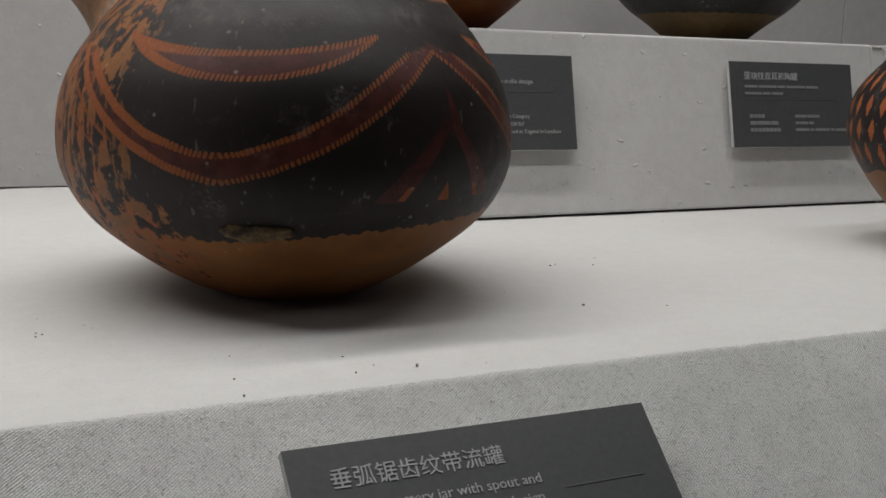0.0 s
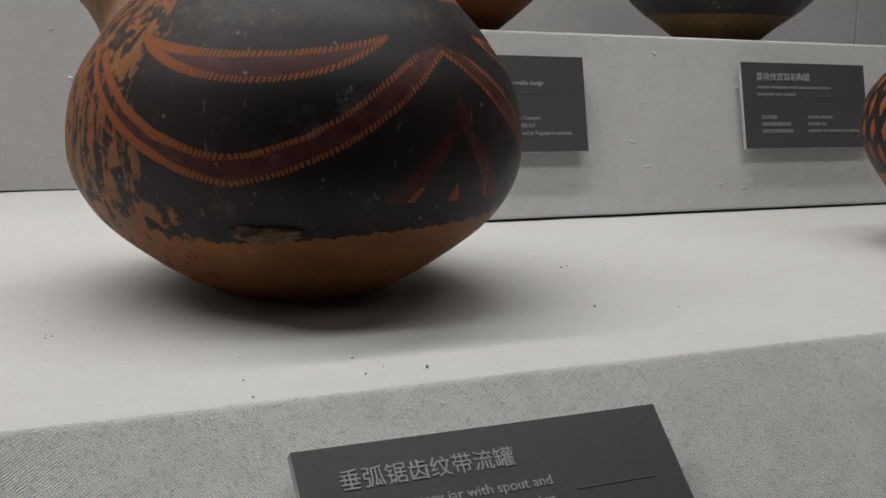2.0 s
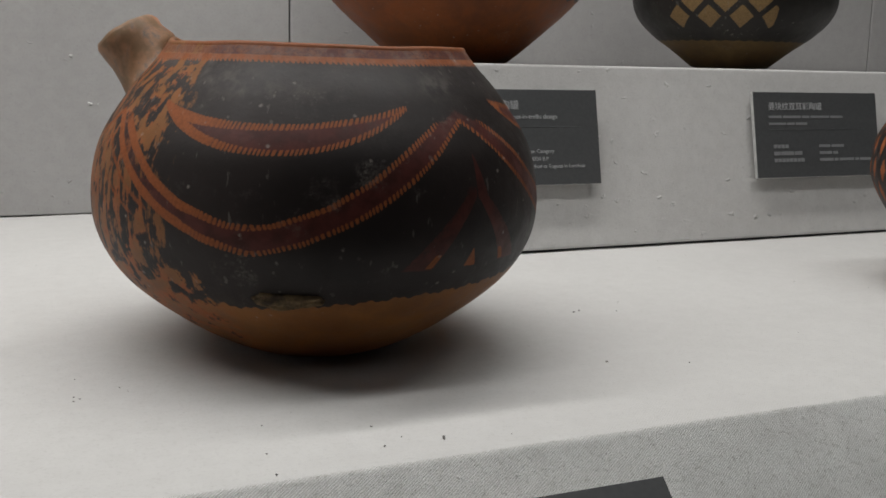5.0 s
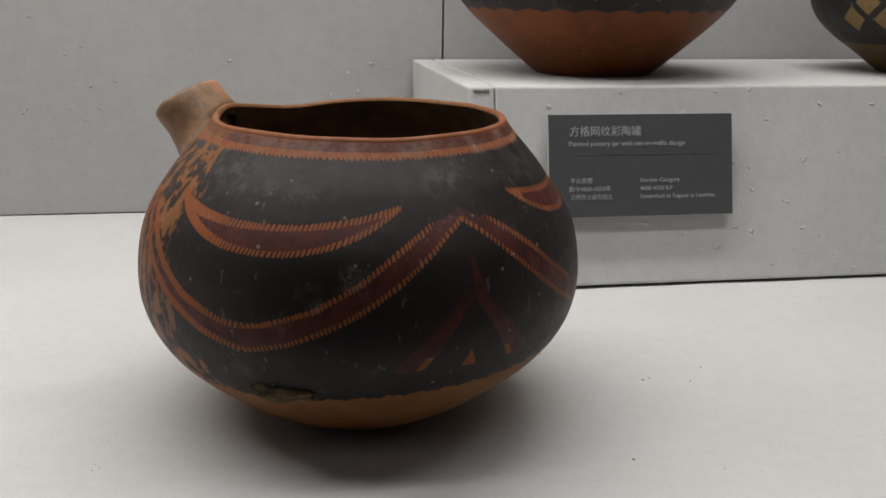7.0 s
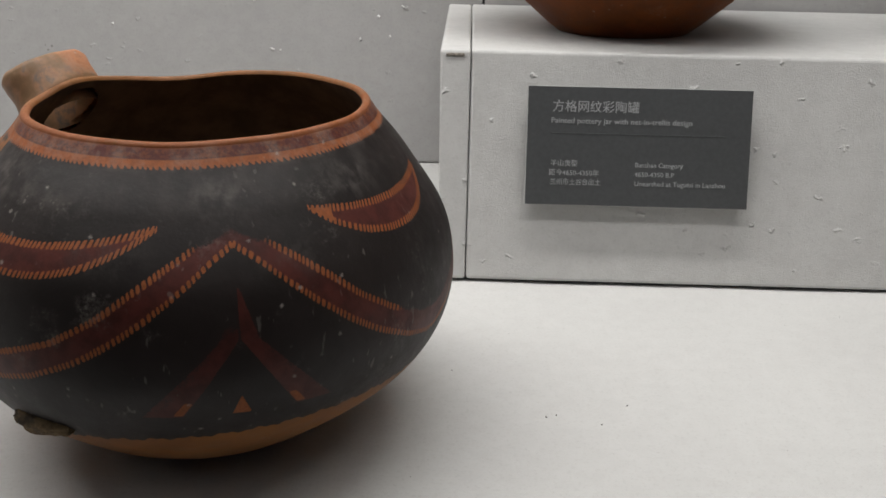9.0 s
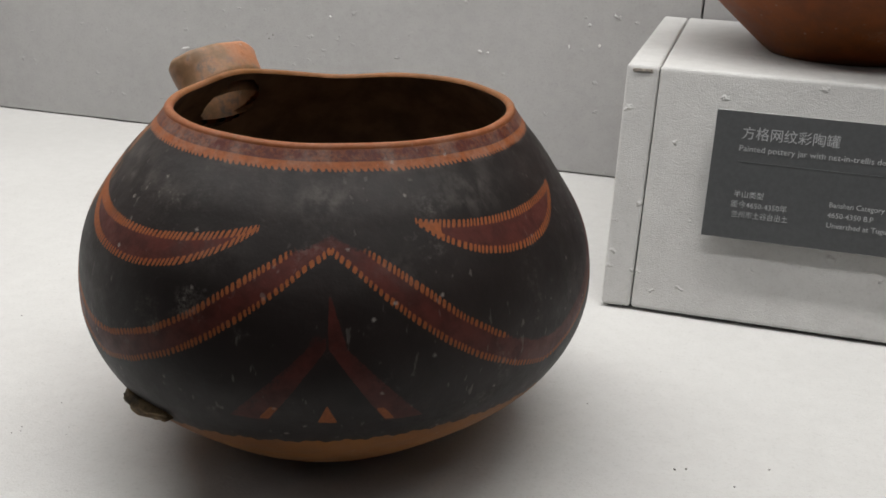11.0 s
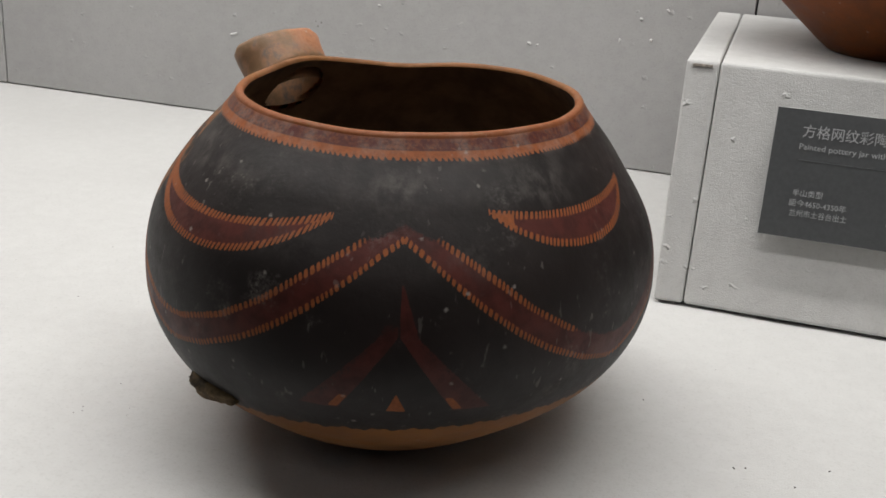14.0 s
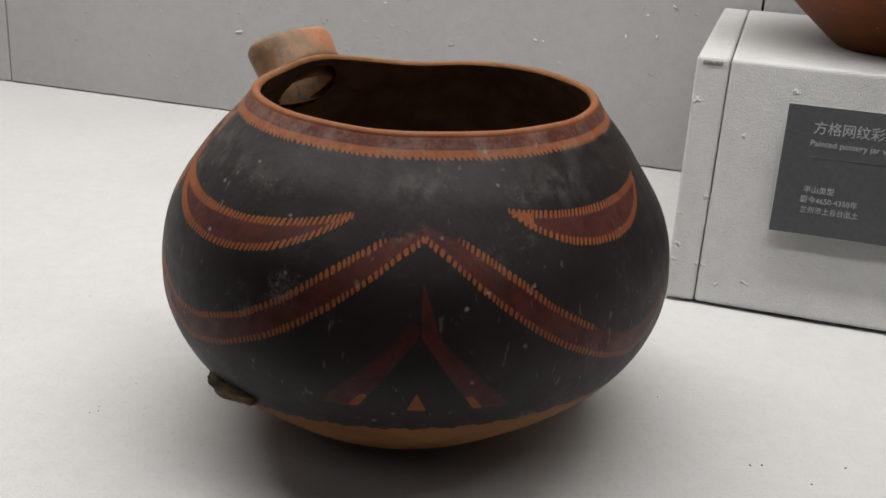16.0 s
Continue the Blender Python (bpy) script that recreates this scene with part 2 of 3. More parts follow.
apron_pts = front[2:] + [(EDGE_Y - 0.03 * i, -0.03 * i) for i in range(1, 9)] + [(-0.79, -0.27), (-0.79, -0.9)]
shelf = tagged(swept_profile("display_shelf", shelf_pts, -2.3, 2.3, LINEN_SHELF), "white linen-covered display shelf inside a museum case", "shelf", kind="structure")
apron = tagged(swept_profile("shelf_apron", apron_pts, -2.3, 2.3, LINEN_APRON_LIT, 240), "sloping linen-covered front of the display shelf", "shelf front", kind="structure")

WALL_Y = 0.434
wall = tagged(part("wall_back", box(-2.3, 2.3, WALL_Y + 0.012, WALL_Y + 0.05, -0.02, 1.5), DARK_GAP), "grey linen-covered back wall of the case with seams", "wall", kind="structure")
SEAMS = (-2.15, -1.011, 0.034, 1.089, 2.15)
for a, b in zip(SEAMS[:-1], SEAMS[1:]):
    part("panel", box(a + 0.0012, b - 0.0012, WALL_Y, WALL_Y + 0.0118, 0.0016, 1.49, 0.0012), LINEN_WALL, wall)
tagged(part("wall_west", box(-2.34, -2.3, -0.83, 0.5, -0.9, 1.52), CASE_WHITE), "plain painted end wall of the case", "wall", kind="structure")
tagged(part("wall_east", box(2.3, 2.34, -0.83, 0.5, -0.9, 1.52), CASE_WHITE), "plain painted end wall of the case", "wall", kind="structure")
tagged(part("ceiling", box(-2.34, 2.34, -0.83, 0.5, 1.5, 1.54), CASE_WHITE), "plain painted top of the case", "ceiling", kind="structure")
# the gallery behind the visitor
tagged(part("floor", box(-3.5, 3.5, -4.2, 0.5, -0.94, -0.9), ROOM_FLOOR), "dark gallery floor", "floor", kind="structure")
tagged(part("wall_south", box(-3.5, 3.5, -4.24, -4.2, -0.9, 2.6), ROOM_WALL), "dim grey gallery wall", "wall", kind="structure")
for n, a in (("wall_gallery_west", -3.54), ("wall_gallery_east", 3.5)):
    tagged(part(n, box(a, a + 0.04, -4.2, -0.83, -0.9, 2.6), ROOM_WALL), "dim grey gallery wall", "wall", kind="structure")
tagged(part("ceiling_gallery", box(-3.5, 3.5, -4.2, -0.83, 2.6, 2.64), ROOM_WALL), "dim grey gallery ceiling", "ceiling", kind="structure")
tagged(part("wall_header", box(-3.5, 3.5, -0.83, -0.79, 1.56, 2.6), ROOM_WALL), "dim grey wall above the case", "wall", kind="structure")
for n, a, b in (("wall_pier_west", -3.5, -2.36), ("wall_pier_east", 2.36, 3.5)):
    tagged(part(n, box(a, b, -0.83, -0.79, -0.9, 1.56), ROOM_WALL), "dim grey wall beside the case", "wall", kind="structure")

# ---- plinths ----
PLINTH_H = 0.2045
PLINTH_LEAN = 0.046  # the front face leans back by this much at its top


def sloped_box(x0, x1, y0, y1, z0, z1, edge):
    """A box whose front face leans back like the plinth's."""
    bm = box(x0, x1, y0, y1, z0, z1)
    for v in bm.verts:
        if v.co.y < (y0 + y1) / 2:
            v.co.y += PLINTH_LEAN * v.co.z / PLINTH_H
    bmesh.ops.bevel(bm, geom=list(bm.edges), offset=edge, segments=3, affect="EDGES", profile=0.5)
    return bm


def plinth(x0, x1, label):
    p = thing("display_plinth", pose(x0, 0, 0), label, "plinth", "plinths on the shelf")
    w = x1 - x0
    back = WALL_Y - 0.006
    # added inset foot, near-black to draw the shadow line under the plinth
    part("base", box(0.012, w - 0.006, 0.008, back - 0.01, 0, 0.003), DARK_GAP, p)
    body = part("body", sloped_box(0.0198, w, 0, back, 0.003, PLINTH_H, 0.003), LINEN_PLINTH, p)
    strip = sloped_box(-0.0055, 0.0190, 0.0003, back, 0.003, PLINTH_H - 0.0003, 0.0026)
    for v in strip.verts:
        if v.co.x < 0:
            v.co.x -= 0.003 * v.co.z / PLINTH_H
    part("end_strip", strip, LINEN_PLINTH, p, "narrow linen strip along the end")
    tape = box(-0.003, 0.0135, 0, 0.0009, -0.0052, -0.0028, 0.0002, 1)
    tape.transform(pose(0, PLINTH_LEAN - 0.0010, PLINTH_H, -math.degrees(math.atan2(PLINTH_LEAN, PLINTH_H))))
    part("frayed_corner", tape, FRAY, body, "brown frayed tape at the corner")
    return p


plinth(0.0, 0.742, "low white linen-covered box plinth with sloping front carrying two jars")
plinth(0.7485, 1.49, "low white linen-covered box plinth against the back wall")


# ---- labels ----
def text_mesh(words, size, x, y, width):
    cu = bpy.data.curves.new("words", "FONT")
    cu.body, cu.size, cu.extrude = words, size, 0.0002
    cu.resolution_u = 3
    ob = new("words", cu)
    bpy.context.view_layer.update()
    me = bpy.data.meshes.new_from_object(ob.evaluated_get(bpy.context.evaluated_depsgraph_get()))
    bpy.data.objects.remove(ob)
    reach = max(v.co.x for v in me.vertices)
    me.transform(Matrix.Translation((x, y, 0)) @ Matrix.Diagonal((width / reach, 1, 1, 1)))
    return me


def bars(x, y, widths, h, gap):
    bm = bmesh.new()
    for w in widths:
        m = Matrix.Translation((x + w / 2, y + h / 2, 0)) @ Matrix.Diagonal((w, h, 0.0003, 1))
        bmesh.ops.create_cube(bm, size=1, matrix=m)
        x += w + gap
    return bm


LW, LT = 0.198, 0.005


def caption(m, label, lines, barred, rule, h, stand):
    """A label board; x to the right, y up from the lower edge's middle, z out of the face."""
    p = thing("caption_board", m, label, "label", "captions of the jars")
    part("core", box(-LW / 2, LW / 2, 0, h, 0, LT, 0.0006, 1), LABEL_CORE, p, "pale grey board edge")
    face = part("face", box(-LW / 2 + 0.0003, LW / 2 - 0.0003, 0.0003, h - 0.0003, LT - 0.0006, LT + 0.0004), LABEL_FACE, p, "charcoal printed face")
    if stand > 0:
        part("spacer", box(-LW / 2 + 0.05, LW / 2 - 0.05, 0.025, h - 0.025, -stand, 0), LABEL_CORE, p, "pale foam spacer behind the board")
    z = Matrix.Translation((0, 0, LT + 0.0006))
    for words, size, x, y, width in lines:
        me = text_mesh(words, size, x, y, width)
        me.transform(z)
        mesh_object("line_of_text", me, LABEL_INK, face)
    for x, y, widths, hh, gap in barred:
        bm = bars(x, y, widths, hh, gap)
        bm.transform(z)
        part("line_of_text", bm, LABEL_INK_FAINT, face)
    if rule:
        bm = bars(rule[0], rule[1], [rule[2]], 0.0004, 0)
        bm.transform(z)
        part("rule", bm, LABEL_RULE, face)
    return p


def leaning(x_left, z_low, z_top, y_low, y_top):
    """Pose of a board whose lower edge stands off the plinth."""
    up = Vector((0, y_top - y_low, z_top - z_low)).normalized()
    out = Vector((1, 0, 0)).cross(up)
    m = Matrix((Vector((1, 0, 0)), up, out)).transposed().to_4x4()
    m.translation = Vector((x_left + LW / 2, y_low, z_low)) - out * LT
    return m


caption(leaning(0.0705, 0.0748, 0.1778, 0.0050, 0.0260), "charcoal museum label with white Chinese and English text on the plinth", [
    ("方格网纹彩陶罐", 0.0112, -0.0772, 0.0835, 0.0767),
    ("Painted pottery jar with net-in-trellis design", 0.0068, -0.0780, 0.0728, 0.1245),
    ("半山类型", 0.0062, -0.0772, 0.0352, 0.0240), ("距今4650-4350年", 0.0062, -0.0785, 0.0268, 0.0446), ("兰州市土谷台出土", 0.0062, -0.0772, 0.0186, 0.0450),
    ("Banshan Category", 0.0060, -0.0022, 0.0352, 0.0425), ("4650-4350 B.P", 0.0060, -0.0022, 0.0268, 0.0350), ("Unearthed at Tugutai in Lanzhou", 0.0060, -0.0022, 0.0186, 0.0805)],
    [], (-0.0772, 0.0640, 0.154), 0.1050, 0.0075)
caption(leaning(0.4905, 0.0748, 0.1778, 0.0050, 0.0260), "charcoal museum label with white text on the plinth", [("菱块纹双耳彩陶罐", 0.0105, -0.0772, 0.0835, 0.0850)],
    [(-0.077, 0.0730, [0.02, 0.028, 0.012, 0.03, 0.02], 0.003, 0.002), (-0.077, 0.0645, [0.026, 0.012, 0.018], 0.003, 0.002),
     (-0.072, 0.0360, [0.005, 0.005, 0.005, 0.005], 0.0045, 0.001), (-0.072, 0.0275, [0.01, 0.02, 0.012], 0.0045, 0.001), (-0.072, 0.0190, [0.005] * 8, 0.0045, 0.001),
     (0.000, 0.0365, [0.018, 0.02], 0.0035, 0.002), (0.000, 0.0280, [0.02, 0.008], 0.0035, 0.002), (0.000, 0.0195, [0.022, 0.006, 0.024, 0.006, 0.018], 0.0035, 0.002)],
    (-0.0772, 0.0590, 0.154), 0.1050, 0.0075)

slope = Vector((0, 1, 1)).normalized()
out = Vector((0, -1, 1)).normalized()
m = Matrix((Vector((1, 0, 0)), slope, out)).transposed().to_4x4()
FRONT_TOP = Vector((-0.1473, -0.559, -0.0135))
m.translation = FRONT_TOP - slope * 0.108 - out * LT
caption(m, "charcoal museum label with white text on the sloping shelf front", [
    ("垂弧锯齿纹带流罐", 0.0110, -0.0800, 0.0865, 0.0890),
    ("Painted pottery jar with spout and", 0.0072, -0.0800, 0.0735, 0.1045),
    ("design", 0.0072, 0.0030, 0.0640, 0.0200)],
    [(-0.080, 0.0640, [0.022, 0.014, 0.03], 0.005, 0.003)], (0.036, 0.0690, 0.046), 0.108, 0.0095)


# ---- jars ----
def smooth_curve(pts, n):
    """Catmull-Rom through pts, n points evenly along its length."""
    p = [Vector((2 * pts[0][0] - pts[1][0], 2 * pts[0][1] - pts[1][1]))] + [Vector(q) for q in pts]
    p.append(2 * p[-1] - p[-2])
    fine = []
    for i in range(1, len(p) - 2):
        a, b, c, d = p[i - 1:i + 3]
        for k in range(40):
            t = k / 40
            fine.append(0.5 * (2 * b + (c - a) * t + (2 * a - 5 * b + 4 * c - d) * t * t + (3 * b - a - 3 * c + d) * t ** 3))
    fine.append(p[-2])
    f = np.array([tuple(v) for v in fine])
    s = np.concatenate([[0], np.cumsum(np.hypot(*np.diff(f, axis=0).T))])
    t = np.linspace(0, s[-1], n)
    return np.interp(t, s, f[:, 0]), np.interp(t, s, f[:, 1])


def soft(d, w=0.0008):
    return np.clip(d / (2 * w) + 0.5, 0, 1)


def revolved(name, r, z, angles, mat, parent, paint=None, warp=None, keep=None):
    """A thrown wall: profile r, z turned through the angles (degrees); paint(theta, z) gives pigment and wear."""
    th = np.radians(angles)
    n, k = len(th), len(r)
    R, T = np.meshgrid(r, th)
    Z, D = np.meshgrid(z, np.degrees(th))
    if warp:
        dr, dz = warp(D, Z)
        R, Zw = R + dr, Z + dz
    else:
        Zw = Z
    co = np.stack([R * np.cos(T), R * np.sin(T), Zw], -1).reshape(-1, 3)
    i, j = np.meshgrid(np.arange(n), np.arange(k - 1), indexing="ij")
    i2 = (i + 1) % n
    quads = np.stack([i * k + j, i2 * k + j, i2 * k + j + 1, i * k + j + 1], -1).reshape(-1, 4)
    if keep is not None:
        ok = keep(co)
        quads = quads[ok[quads].all(1)]
    me = bpy.data.meshes.new(name)
    me.vertices.add(len(co))
    me.vertices.foreach_set("co", co.ravel().astype(np.float32))
    me.loops.add(quads.size)
    me.loops.foreach_set("vertex_index", quads.ravel().astype(np.int32))
    me.polygons.add(len(quads))
    me.polygons.foreach_set("loop_start", np.arange(0, quads.size, 4, dtype=np.int32))
    me.update(calc_edges=True)
    if paint:
        cols, worn = paint(D, Z)
        a = me.attributes.new("paint", "FLOAT_COLOR", "POINT")
        a.data.foreach_set("color", cols.reshape(-1).astype(np.float32))
        a = me.attributes.new("worn", "FLOAT", "POINT")
        a.data.foreach_set("value", worn.reshape(-1).astype(np.float32))
    me.validate()
    me.shade_smooth()
    return mesh_object(name, me, mat, parent)


def closed_profile(outer, wall, floor_z):
    """Outer profile over a rounded lip and down the inside: r, z of the outside and of the inside."""
    ro, zo = outer
    lip = [(ro[-1] - wall / 2 + wall / 2 * math.cos(a), zo[-1] + wall / 2 * math.sin(a)) for a in np.linspace(0.0, math.pi, 8)]
    inside = [(r - wall, z) for r, z in zip(ro[::-1], zo[::-1]) if z > floor_z]
    inside.append((0.001, floor_z))
    return [p[0] for p in lip], [p[1] for p in lip], [p[0] for p in inside], [p[1] for p in inside]


APEX = -71.7
v_tab = np.arange(0, 50.01, 0.5)


def table(xs, ys):
    t = np.interp(np.arange(-6, 56.01, 0.5), [-6] + xs + [100 - xs[-2]], [2 * ys[0] - ys[2]] + ys + [ys[-2]])
    k = np.exp(-np.linspace(-2, 2, 9) ** 2)
    return np.convolve(t, k / k.sum(), "same")[12:-12]


SWAG_UP = table([0, 3, 7, 13, 19, 25, 34, 45, 50], [0.1845, 0.181, 0.177, 0.167, 0.155, 0.1415, 0.126, 0.1148, 0.1135])
SWAG_LOW = table([0, 4.5, 10, 16, 22, 29, 39, 47, 50], [0.177, 0.169, 0.156, 0.142, 0.129, 0.1165, 0.1035, 0.0975, 0.096])
SWAG_S = np.concatenate([[0], np.cumsum(np.hypot(np.diff(SWAG_UP), np.radians(0.5) * 0.155))])


def teeth(s, pitch):
    f = np.mod(s / pitch + 0.2 * np.sin(s * 310) + 0.16 * np.sin(s * 143 + 1), 1.0)
    return np.clip(1.75 - 3.7 * np.abs(f - 0.5), 0, 1)


def main_paint(D, Z):
    D = (D + 180) % 360 - 180
    orange, red = np.zeros_like(D), np.zeros_like(D)
    low = np.interp(D, [-180, -163, -145, -125, -105, -90, -72, -40, 0, 180], [0.072, 0.074, 0.060, 0.055, 0.059, 0.0625, 0.065, 0.069, 0.07, 0.07])
    low = low + 0.0008 * np.sin(D * 0.9) + 0.0006 * np.sin(D * 2.3 + 1)
    black = soft(Z - low, 0.0009) * soft(0.2112 - Z)

    rim_z, Z = Z, Z + 0.0025

    def band(up, lo, s, slant, strip, pitch, tooth, on, filled=0, rubbed=0):
        nonlocal orange, red
        du, dl = (up - Z) * slant, (Z - lo) * slant
        inner = np.minimum(du, dl)
        smear = np.clip((-118 - D) / 20, 0, 1)
        strip = strip + 0.0026 * smear
        body = soft(inner) * on
        # short bars of slip set side by side along both edges, run together where the brush was full
        t = teeth(s + 0.35 * np.where(du < dl, du, -dl), pitch)
        t = np.maximum(t, np.clip(smear * 1.2, 0, 1) * 0.8)
        t = np.maximum(t, 0.5 * (du < dl) * np.clip((-96 - D) / 10, 0, 1))
        t = t * (1 - rubbed * (du < dl))
        reach = soft(inner + tooth) * on * (1 - soft(inner - strip))
        line = soft(inner) * on * (1 - soft(inner - 0.0006))
        edge = np.maximum(reach * t, 0.5 * line)
        red = np.maximum(red, body * (1 - 0.55 * reach * (1 - t)))
        orange = np.maximum(orange, np.maximum(edge * 0.84, body * filled * 0.9))

    v = np.abs((D - APEX + 50) % 100 - 50)
    slope = np.gradient(SWAG_UP, np.radians(0.5) * 0.155)
    slant = np.cos(np.arctan(np.interp(v, v_tab, slope)))
    band(np.interp(v, v_tab, SWAG_UP), np.interp(v, v_tab, SWAG_LOW), np.interp(v, v_tab, SWAG_S), slant, 0.0023, 0.0029, 0.0016, (np.abs(D + 72) < 112) * 1.0, 0, np.maximum(0.85 * np.clip((9 - v) / 4, 0, 1), np.clip((D + 37) / 3, 0, 1) * (D < 40)))
    for c, half, a, b, e, f in ((-118.3, 32.2, 0.1738, 0.0122, 0.158, 0.028), (-28, 26, 0.184, 0.005, 0.168, 0.021), (62, 30, 0.178, 0.01, 0.162, 0.026)):
        w = np.clip(np.abs(D - c) / half, 0, 1.05)
        band(a + b * w ** 2, e + f * w ** 2.2, np.radians(D) * 0.145, 1.0, 0.0024, 0.0028, 0.0017, (w < 1.0) * 1.0, ((D > c) == (c < -100)) * (w > (0.93 if c < -100 else 0.78)))
    # inverted V and a small triangle between the swags
    off = np.interp(Z, [0.084, 0.13, 0.157], [14.6, 1.9, 0.0])
    wide = np.interp(Z, [0.084, 0.13, 0.157], [3.9, 1.7, 0.5])
    x = np.abs(D - APEX)
    leg = soft((wide - np.abs(x - off)) * 0.0028) * soft(Z - 0.084) * soft(0.157 - Z)
    leg = leg * np.where(D < APEX, np.clip((0.142 - Z) / 0.012, 0, 1), 1.0)
    red = np.maximum(red, leg * (0.6 + 0.25 * soft((off - x) * 0.0028, 0.004)))
    orange = np.maximum(orange, soft((wide * 0.24 - np.abs(x - off + wide * 0.7)) * 0.0028) * soft(Z - 0.085) * soft(0.094 - Z) * 0.9)
    orange = np.maximum(orange, soft((1.85 * (0.0965 - Z) / 0.0125 - x) * 0.0028) * soft(Z - 0.084))
    # smeared strokes beside the spout
    for shift, thick in ((9, 0.0030), (17, 0.0022)):
        w = np.abs((D + shift - APEX + 50) % 100 - 50)
        mid = (np.interp(w, v_tab, SWAG_UP) + np.interp(w, v_tab, SWAG_LOW)) / 2 - 0.001 * shift / 8
        stroke = soft(thick - np.abs(Z - mid), 0.0022) * np.clip((-138 - D) / 12, 0, 1) * (D > -196)
        orange = np.maximum(orange, 0.56 * stroke)
    Z = rim_z
    # slip and red at the rim
    t = teeth(np.radians(D) * 0.115 + 0.5 * (Z - 0.21), 0.0031)
    rim = soft(Z - (0.2112 - 0.0019 * t))
    orange = np.maximum(orange, rim * (1 - soft(Z - 0.2142)) * 0.85)
    red = np.maximum(red, soft(Z - 0.2140))
    orange = np.maximum(orange, soft(Z - 0.2140) * 0.42 + 0.12 * soft(Z - 0.2195))
    worn = np.clip((-136 - D) / 15, 0, 1) * (D < 0) + (D > 120)
    worn = np.maximum(worn, np.clip((-128 - D) / 10, 0, 1) * np.clip((0.085 - Z) / 0.012, 0, 1))
    worn = np.maximum(worn, np.clip((-138 - D) / 8, 0, 1) * np.clip((Z - 0.19) / 0.01, 0, 1) * (D < 0))
    worn = np.clip(worn, 0, 1)
    # chalky dust rubbed into the shoulder, with its grey sheen painted in
    dust = 0 * D
    for dc, zc, dw, zw, k in ((-134, 0.200, 9, 0.008, 1.0), (-122, 0.192, 14, 0.006, 0.55), (-73, 0.196, 7, 0.009, 0.7), (-38, 0.196, 9, 0.010, 0.6), (-158, 0.212, 16, 0.007, 1.0), (-60, 0.165, 8, 0.008, 0.5), (-95, 0.17, 6, 0.008, 0.5)):
        dust = dust + k * np.exp(-((D - dc) / dw) ** 2 - ((Z - zc) / zw) ** 2)
    # pale sheen of the upper shoulder and brightly lit rim, over the dust
    dust = dust + 0.9 * np.clip((Z - 0.2075) / 0.004, 0, 1) + 0.16 * np.clip((Z - 0.178) / 0.02, 0, 1)
    cols = np.stack([orange, red * (1 - 0.5 * worn), black * (1 - 0.52 * worn), np.clip(dust, 0, 1)], -1)
    return cols, np.clip(worn + 0.03, 0, 1)


def uneven(amount, lip=0.0, top=1.0, oval=0.0, lean=0.0, dip=0.0):
    def warp(D, Z):
        a = np.radians(D)
        dr = oval * np.cos(2 * (a - radians(90))) + amount * (np.sin(2 * a + 0.6) + 0.6 * np.sin(3 * a + 2 + Z * 30) + 0.4 * np.sin(5 * a + Z * 60))
        dr = dr - lean * np.cos(a - radians(18)) * np.clip(1 - Z / 0.11, 0, 1)
        dz = lip * np.clip((Z - top + 0.03) / 0.03, 0, 1) * (np.sin(2 * a + 1.2) + 0.6 * np.sin(5 * a) + 0.3 * np.sin(11 * a + 2))
        if dip:
            # the flank that faces away from the spout sags
            flank = np.clip(np.cos(a - radians(12)), 0, 1) ** 3
            dr = dr + 0.0030 * flank * (np.exp(-((Z - 0.075) / 0.03) ** 2) - 0.9 * np.exp(-((Z - 0.178) / 0.028) ** 2))
        rise = np.clip((Z - top + 0.03) / 0.03, 0, 1)
        near = (D - 153 + 180) % 360 - 180
        dz = dz + dip * rise * (0.9 * np.exp(-(near / 17) ** 2) - np.exp(-((near + 42) / 20) ** 2) + 0.35 * np.exp(-((near + 95) / 30) ** 2))
        return dr, dz
    return warp


OVAL = 0.0058
MAIN = (-0.1479, -0.2594)
MAIN_OUT = [(0.03, 0.0), (0.050, 0.0), (0.058, 0.002), (0.077, 0.010), (0.1045, 0.027), (0.1378, 0.055), (0.1560, 0.085), (0.1612, 0.116), (0.1548, 0.153), (0.135, 0.187), (0.1155, 0.210), (0.107, 0.2215)]
jar = thing("spouted_jar", pose(MAIN[0], MAIN[1], 0.0004) @ Matrix.Diagonal((1.0154, 1.0154, 0.9628, 1)), "round black painted earthenware jar with orange swags and chipped spout", "jar")
angles = np.concatenate([np.linspace(-205, 25, 1050, endpoint=False), np.linspace(25, 155, 160, endpoint=False)])
out_rz = smooth_curve(MAIN_OUT, 330)

SPOUT_AT = radians(153)
spout_dir = Vector((math.cos(SPOUT_AT), math.sin(SPOUT_AT), 0))
S_BASE = spout_dir * 0.1165 + Vector((0, 0, 0.2005))
S_TIP = spout_dir * 0.1365 + Vector((0, 0, 0.2285))
s_axis = (S_TIP - S_BASE).normalized()
s_side = Vector((0, 0, 1)).cross(s_axis).normalized()
s_up = s_axis.cross(s_side)


def clear_of_spout(co):
    d = co - np.array(S_BASE)
    along = d @ np.array(s_axis)
    across = np.hypot(d @ np.array(s_side), d @ np.array(s_up))
    return ~((across < 0.0215) & (along > -0.04))


main_warp = uneven(0.0006, 0.0006, 0.2215, OVAL, 0.0045, 0.0036)
revolved("body", *out_rz, angles, POT_MAIN, jar, main_paint, main_warp, clear_of_spout)
lr, lz, ir, iz = closed_profile((out_rz[0][::3], out_rz[1][::3]), 0.0055, 0.009)
side = np.linspace(-180, 180, 240, endpoint=False)


